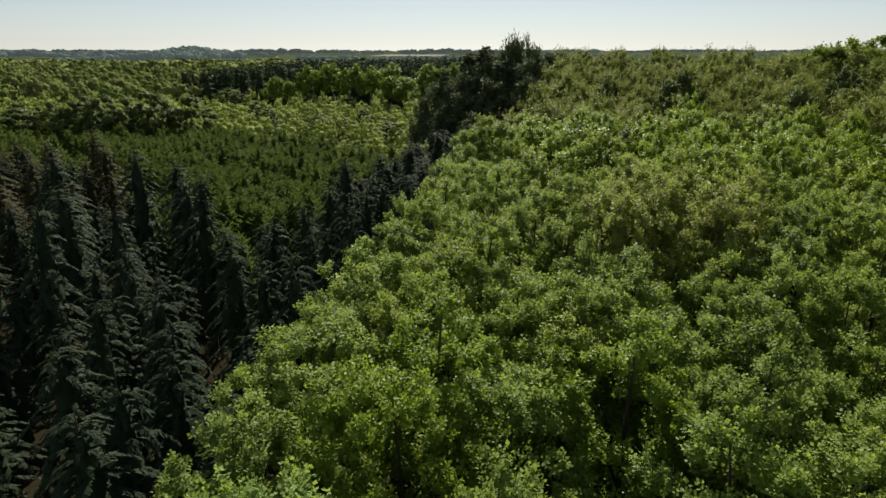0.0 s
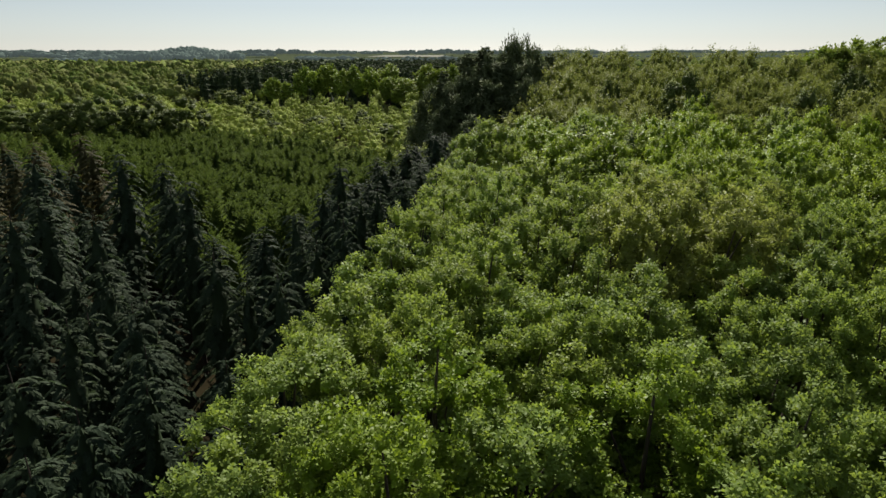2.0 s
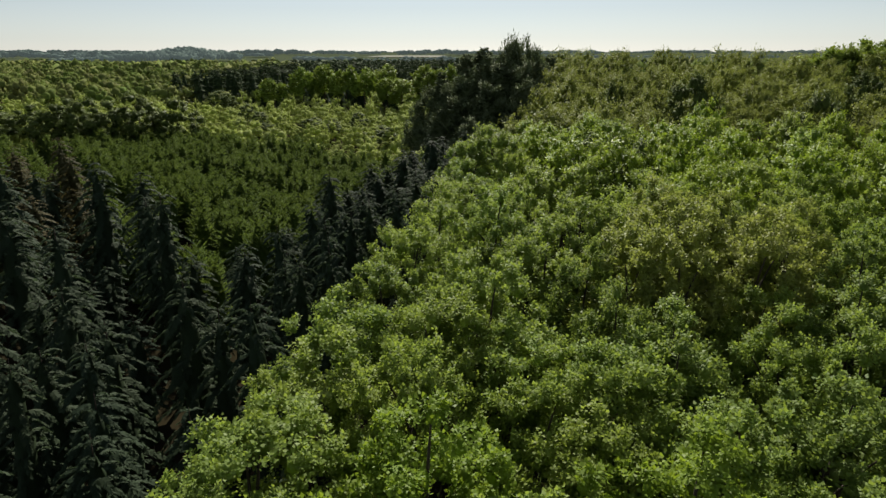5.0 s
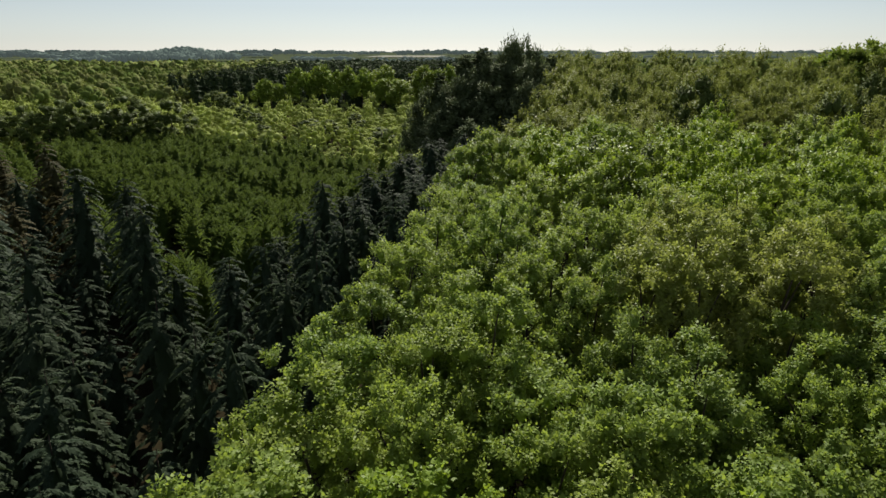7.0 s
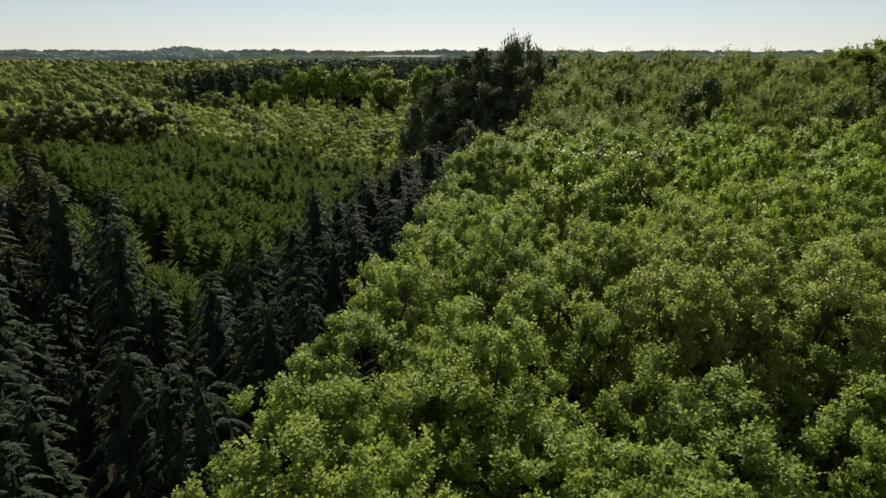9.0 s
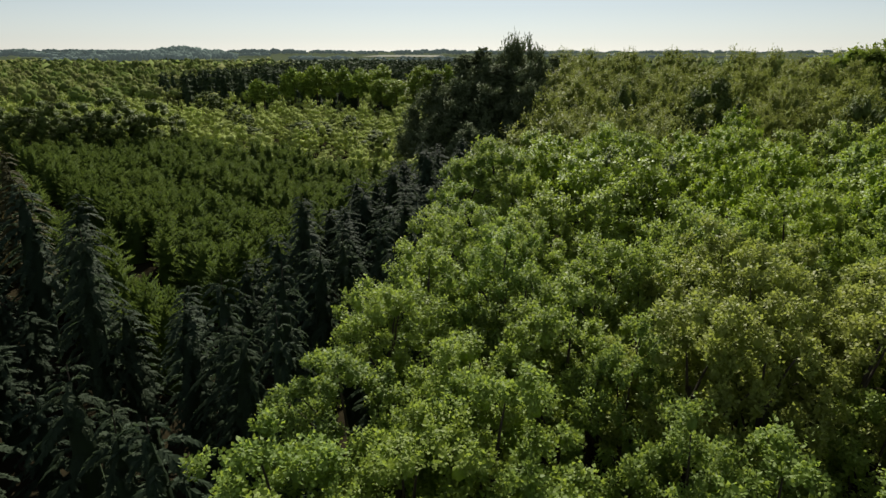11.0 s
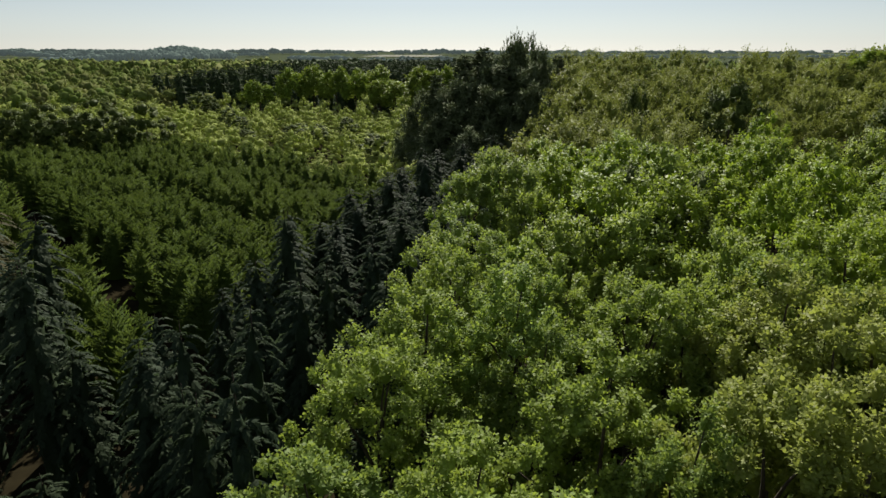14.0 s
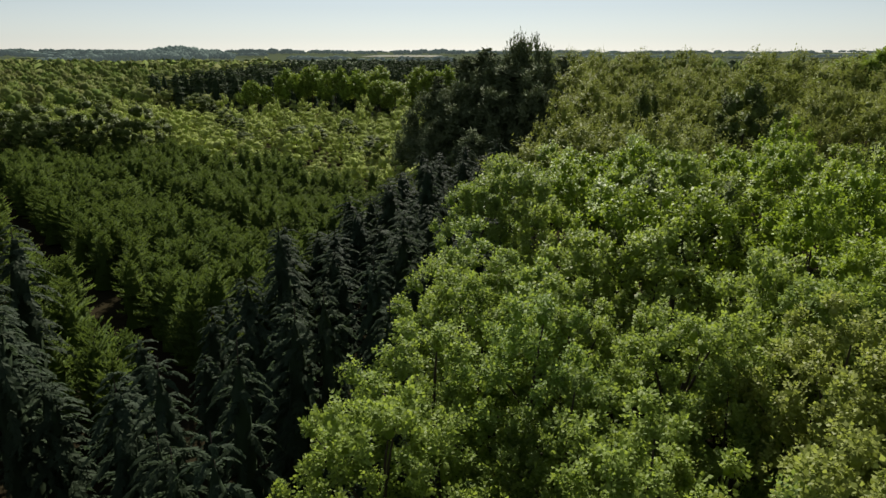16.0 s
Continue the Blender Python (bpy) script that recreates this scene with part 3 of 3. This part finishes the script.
MID_BOUGHS = dict(gap=0.74, arms=5, twigs=40, twig=0.26, wide=0.125)
spruce = [conifer("spruce_tree", 101 + i, NEEDLE, radius=(2.0, 1.75, 2.2, 1.9, 2.1)[i], label=SPRUCE_LABEL) for i in range(5)]
spruce_mid = [conifer("spruce_tree", 111 + i, NEEDLE, radius=(2.0, 1.8, 2.15)[i], **MID_BOUGHS, label=SPRUCE_LABEL) for i in range(3)]
spruce_low = [conifer("spruce_tree", 115 + i, NEEDLE, radius=(2.0, 1.8, 2.15)[i], **MID_BOUGHS, blade=leaf_geo, label=SPRUCE_LABEL) for i in range(3)]
dry = [conifer("dry_spruce", 121, NEEDLE_BROWN, radius=1.95, **MID_BOUGHS, label="spruce with brownish drying needles")]
spots = []
for x, y, z in SPRUCES:
    kinds = spruce if math.hypot(x + 1, y - 18) < 23 else spruce_mid
    put(kinds[int(rng.integers(len(kinds)))], used, x, y, z, 14.0, rng.uniform(0.9, 1.15) * (1.15 if x < -20 else 1.02), rng, "spruces of the dark belt", 1.0)
    spots.append((x, y))


def belt_back(x):
    """The far edge of the belt, towards the young plantation."""
    return float(np.interp(x, [-60, -45, -38, -33, -26, -20, -18, -15.5, -12, -8, -4], [74, 66, 58, 52, 49, 46, 58, 80, 98, 104, 106]))


def in_belt(x, y):
    return x < stand_edge(y) - 2.2 and y < belt_back(x) and y > -4 and x > -13 - 0.95 * max(y, 0)


for x, y in scatter(rng, -62, 0, -4, 100, 3.2, in_belt, spots):
    deep = float(np.interp(y, [20, 40, 60, 95], [8.6, 8.2, 8.6, 10.0]))
    brown = x < -37 and y > 48 and rng.uniform() < 0.75
    near_one = math.hypot(x + 1, y - 18) < 11.5
    put(dry[0] if brown else (spruce if near_one else spruce_low)[int(rng.integers(3))], used, x, y, deep + rng.normal(0, 1.2) + (rng.uniform(0, 2.8) if x > -17 and 28 < y < 75 else 0) + (2.6 if x < -40 and y > 50 else 0.6 if x < -30 else 0), 14.0, rng.uniform(0.9, 1.2) + (0.25 if y > 58 else 0), rng,
        "spruces of the dark belt", 1.0)

# ---- the tall dark group ----
big = [conifer("tall_fir", 131 + i, NEEDLE_DUSK, height=22.0, radius=(5.2, 4.6)[i], base=0.08, gap=0.85, arms=6, twigs=30, twig=0.95, wide=0.26, rise=(0.0, 0.7), sag=0.35, tip=0.15, hang=0.3, shape=0.62, core=0.55, spread=1.0,
               label="tall dark fir standing above the canopy") for i in range(2)]
pine = [broadleaf("dark_pine", 135 + i, NEEDLE_DUSK, radius=4.4, depth=11.0, domes=100, shoots=18, per=8, length=0.45, width=0.17, upright=0.6, spiky=0.8, bark=BARK_DARK,
                  label="broad dark pine with a dense tufted crown") for i in range(2)]
for x, y, z, w in ((-9.4, 121, 22.4, 0.62), (-7.4, 124, 22.3, 0.6), (-5.7, 122, 23.6, 0.7), (-12.4, 121, 19.0, 0.7), (6.8, 126, 22.3, 0.5), (-2.4, 119, 21.0, 0.8)):
    put(big[int(rng.integers(2))], used, x, y, z, 22.0, w * 1.15, rng, "group of tall conifers", 1.5)
for x, y, z, w in ((-1.6, 122, 24.1, 0.7), (0.4, 123, 24.9, 0.7), (2.3, 122, 24.8, 0.65), (4.0, 121, 22.9, 0.65), (-4.0, 120, 21.6, 0.9), (1.0, 117, 20.6, 1.0), (-7.0, 117, 19.6, 1.0), (-10.6, 118, 18.2, 0.9), (-14.4, 119, 16.4, 0.8),
                   (-16.4, 118, 13.6, 0.65), (-3.0, 112, 17.4, 1.0), (-8.4, 112, 15.0, 1.0), (-12.4, 113, 13.2, 0.9), (2.4, 111, 17.8, 0.8), (-6.0, 106, 12.4, 0.8)):
    put(pine[int(rng.integers(2))], used, x, y, z, 14.0, w * 1.2, rng, "group of tall conifers", 1.5)

# ---- the young plantation ----
YOUNG = (5.0, 1.65, 0.12, 0.46, 6, 15, 0.42, 0.14, (0.25, 1.1), 0.15, 0.12, -0.4, 0.58, 0.6)
young = [conifer("young_spruce", 141 + i, NEEDLE_YOUNG, height=5.0, radius=1.65, base=0.2, gap=0.4, arms=7, twigs=18, twig=0.34, wide=0.095, rise=(0.25, 1.1), sag=0.15, tip=0.12, hang=-0.4, shape=0.58, core=0.6, spread=1.0,
                 label="young spruce with upright light green shoots, in a plantation") for i in range(4)]
ROW = np.array([0.735, -0.678])
ACROSS = np.array([0.678, 0.735])


def scrub_line(x):
    """Where the plantation ends and the scrub begins."""
    return float(np.interp(x, [-100, -90, -83, -76, -68, -58, -45, -37, -29, -22, -14], [122, 120, 127, 134, 130, 124.5, 121, 118, 108, 103.5, 100])) + 1.2 * math.sin(x * 0.6)


def in_plantation(x, y):
    if y < belt_back(x) + 1.0 or x > -9 or y > scrub_line(x) or x < -0.95 * y - 4:
        return False
    n = ACROSS[0] * x + ACROSS[1] * y
    return min((n - 24.0) % 15.1, 15.1 - (n - 24.0) % 15.1) > 1.8


def plantation():
    rows = []
    for i in range(-115, 9):
        for j in range(-5, 47):
            a, n = i * 2.05 + rng.normal(0, 0.5), j * 2.05 + rng.normal(0, 0.4)
            x, y = ROW * a + ACROSS * n
            if in_plantation(x, y) and rng.uniform() > 0.04:
                rows.append((math.hypot(x + 2, y - 18), x, y))
    rows.sort()
    far = []
    for k, (d, x, y) in enumerate(rows):
        top = 6.9 + rng.normal(0, 0.6)
        if k < 300:
            put(young[int(rng.integers(4))], used, x, y, top, 5.0, rng.uniform(0.9, 1.2), rng, "rows of the young plantation", 2.0)
        else:
            far.append((x, y, top))
    crowd("young_plantation", 150, bough_set(151, 4, *YOUNG, leaf_geo, 0.6), 5.0, far, NEEDLE_YOUNG, "dense rows of young green spruces farther back", "trees")


plantation()


# ---- woods farther off, as masses of foliage ----
def heights(places, low, amp, rr):
    return [(x, y, low(x, y) + rr.normal(0, amp)) for x, y in places]


r2 = np.random.default_rng(77)
left_view = lambda x, y: x > -0.98 * y - 10
scrub = scatter(r2, -190, 2, 98, 205, 3.0, lambda x, y: left_view(x, y) and y > scrub_line(x) + 1.0 and x < 1.0 - 0.06 * (y - 115) and y < 200 + 0.25 * (x + 60) + 20)
bush = leafy_set(211, 5, 1.5, 5.0, 3.4, 8, 7, 3, 0.26, 0.2, 0.6, 0.35, 0.35, 0.85, 5, 3, leaf_geo, 0.72)
crowd("scrub_thicket", 201, bush, 5.0, heights(scrub, lambda x, y: 4.2 + 0.01 * (y - 115), 0.6, r2), LEAF_SCRUB, "pale green scrub and young willows beyond the plantation")
tall_scrub = scatter(r2, -190, 0, 102, 205, 5.2, lambda x, y: left_view(x, y) and y > scrub_line(x) + 2.5 and x < -2 - 0.06 * (y - 115) and y < 200 + 0.25 * (x + 60) + 20)
sapling = leafy_set(221, 7, 1.9, 7.5, 4.8, 14, 8, 4, 0.25, 0.2, 0.6, 0.4, 0.35, 0.8, 5, 3, leaf_geo, 0.72)
crowd("scrub_trees", 208, sapling, 7.5, heights(tall_scrub, lambda x, y: 7.6 + 0.012 * (y - 115), 1.5, r2), LEAF_SCRUB, "rounded young trees standing out of the scrub", wide=(0.65, 1.5))

shrub = [broadleaf("dark_shrub", 88 + i, LEAF_ALDER, radius=3.0, depth=8.0, domes=30, shoots=14, per=6, length=0.3, width=0.22, solid=0.75, blend=0.8, label="dark rounded shrub standing in pale scrub", category="shrub") for i in range(2)]
for x, y, z, w in ((-25.6, 132, 8.2, 1.0), (-45.9, 149, 8.0, 1.1), (-41.5, 150, 7.8, 0.9), (-55, 144, 7.2, 0.8), (-86.5, 189, 11.8, 1.2), (-83, 188, 11.0, 0.9), (-37.6, 160, 8.4, 0.8), (-62, 158, 8.4, 0.9), (-33, 141, 7.2, 0.6), (-70, 170, 9.4, 0.9)):
    put(shrub[int(rng.integers(2))], used, x, y, z, 14.0, w, rng, "dark shrubs in the scrub")
oak = [broadleaf("oak_tree", 95 + i, LEAF_OAK, radius=4.2, depth=8.5, domes=40, shoots=22, per=7, length=0.3, width=0.24, solid=0.75, blend=0.85, label="broad dark oak at the edge of the scrub") for i in range(2)]
row_far = [broadleaf("oak_tree", 91 + i, LEAF_LIME, radius=4.2, depth=7.0, domes=40, shoots=18, per=6, length=0.6, width=0.4, label="round fresh green oak before dark spruces") for i in range(2)]
for x, y, z in ((-108, 131, 11.6), (-103, 124, 11.0), (-98, 128, 12.2), (-90, 124, 12.6), (-85, 125, 13.6), (-79.5, 126, 13.2), (-75, 128, 14.4), (-68.6, 131, 13.4), (-94, 134, 13.0)):
    put(oak[int(rng.integers(2))], used, x, y, z, 14.0, rng.uniform(1.0, 1.25), rng, "oaks at the scrub's edge")
for x, y, z in ((-76, 206, 14.4), (-68, 212, 17.6), (-62, 216, 18.4), (-54, 214, 18.2), (-47, 210, 17.6), (-39, 206, 14.8), (-34, 203, 14.5), (-28, 212, 18.4), (-21, 214, 18.6), (-42, 216, 18.5)):
    put(row_far[int(rng.integers(2))], used, x, y, z, 14.0, rng.uniform(1.0, 1.3), rng, "round trees before the far spruces")

left_wood = scatter(r2, -480, -60, 150, 500, 9.6, lambda x, y: left_view(x, y) and y > 200 + 0.35 * (x + 60) + 30 and not (-125 < x + 0.12 * (y - 230) < 40 and y > 225))
far_crown = leafy_set(231, 6, 5.0, 11.0, 6.5, 14, 8, 3, 0.55, 0.38, 0.4, 0.1, 0.6, 0.78, 5, 3, leaf_geo, 0.7)
crowd("far_wood", 202, far_crown, 11.0, heights(left_wood, lambda x, y: 11.0 + 0.012 * (y - 150), 1.7, r2), LEAF_FAR, "rolling olive-green broadleaved wood in the distance")
stand_far = scatter(r2, -190, 40, 222, 420, 5.8, lambda x, y: -125 < x + 0.12 * (y - 230) < 40 and y > 222)
crowd("far_spruce_stand", 203, bough_set(241, 4, 15.0, 2.9, 0.1, 2.3, 5, 7, 1.3, 0.6, (0.0, 0.6), 0.4, 0.1, 0.3, 0.55, 0.72, leaf_geo, 0.6, 1.0, 6), 15.0,
      heights(stand_far, lambda x, y: 17.0 + 0.006 * (y - 230) + 0.025 * (x + 70), 0.7, r2), NEEDLE_FAR, "dark even stand of spruces in the distance")
right_far = scatter(r2, 0, 240, 140, 300, 11, lambda x, y: x > 0.02 * y and x < 0.7 * y + 15 and y > 150)
crowd("far_wood", 204, far_crown, 11.0, heights(right_far, lambda x, y: 21.8, 0.7, r2), LEAF_FAR, "broadleaved wood behind the willows")
rest = scatter(r2, -900, 700, 400, 800, 15.0, lambda x, y: x > -1.0 * y and x < 0.75 * y and not (-900 < x < -430 and y > 740), tries=9000)
distant_crown = leafy_set(251, 4, 7.0, 11.0, 6.0, 5, 2, 3, 1.6, 1.2, 0.3, 0.0, 1.6, 0.9)
rest = heights(rest, lambda x, y: 12.5 + gz(x, y) * 0.35, 1.2, r2)
crowd("distant_wood", 205, distant_crown, 11.0, [p for p in rest if p[0] >= -0.36 * p[1]], NEEDLE_FAR, "distant dark woods towards the horizon")
crowd("distant_wood", 209, distant_crown, 11.0, [p for p in rest if p[0] < -0.36 * p[1]], LEAF_FAR, "distant olive-green woods towards the horizon")
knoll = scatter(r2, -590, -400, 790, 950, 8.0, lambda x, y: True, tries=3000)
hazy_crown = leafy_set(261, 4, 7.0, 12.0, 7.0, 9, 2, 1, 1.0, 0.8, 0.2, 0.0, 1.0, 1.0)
crowd("backdrop", 206, hazy_crown, 12.0, heights(knoll, lambda x, y: gz(x, y) + 12.5 - 0.06 * max(0, -500 - x), 0.6, r2), HAZE_WOOD, "wooded knoll on the horizon, distance haze put into its bluish colour and glow", "backdrop", kind="structure")


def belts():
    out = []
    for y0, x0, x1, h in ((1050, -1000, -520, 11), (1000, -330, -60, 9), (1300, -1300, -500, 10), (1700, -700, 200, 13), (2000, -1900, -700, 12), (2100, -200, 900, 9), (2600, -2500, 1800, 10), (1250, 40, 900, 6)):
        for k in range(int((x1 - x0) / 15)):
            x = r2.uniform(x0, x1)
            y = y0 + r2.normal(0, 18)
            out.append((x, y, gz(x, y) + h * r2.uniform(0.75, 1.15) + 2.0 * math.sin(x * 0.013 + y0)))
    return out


crowd("backdrop", 207, hazy_crown, 12.0, belts(), HAZE_WOOD, "thin tree belts along the horizon, distance haze put into their bluish colour and glow", "backdrop", wide=(1.5, 2.4), kind="structure")

# a pattern that found no place is left out
for root in PATTERNS:
    if root.name not in used:
        for piece in list(root.children):
            bpy.data.objects.remove(piece)
        bpy.data.objects.remove(root)
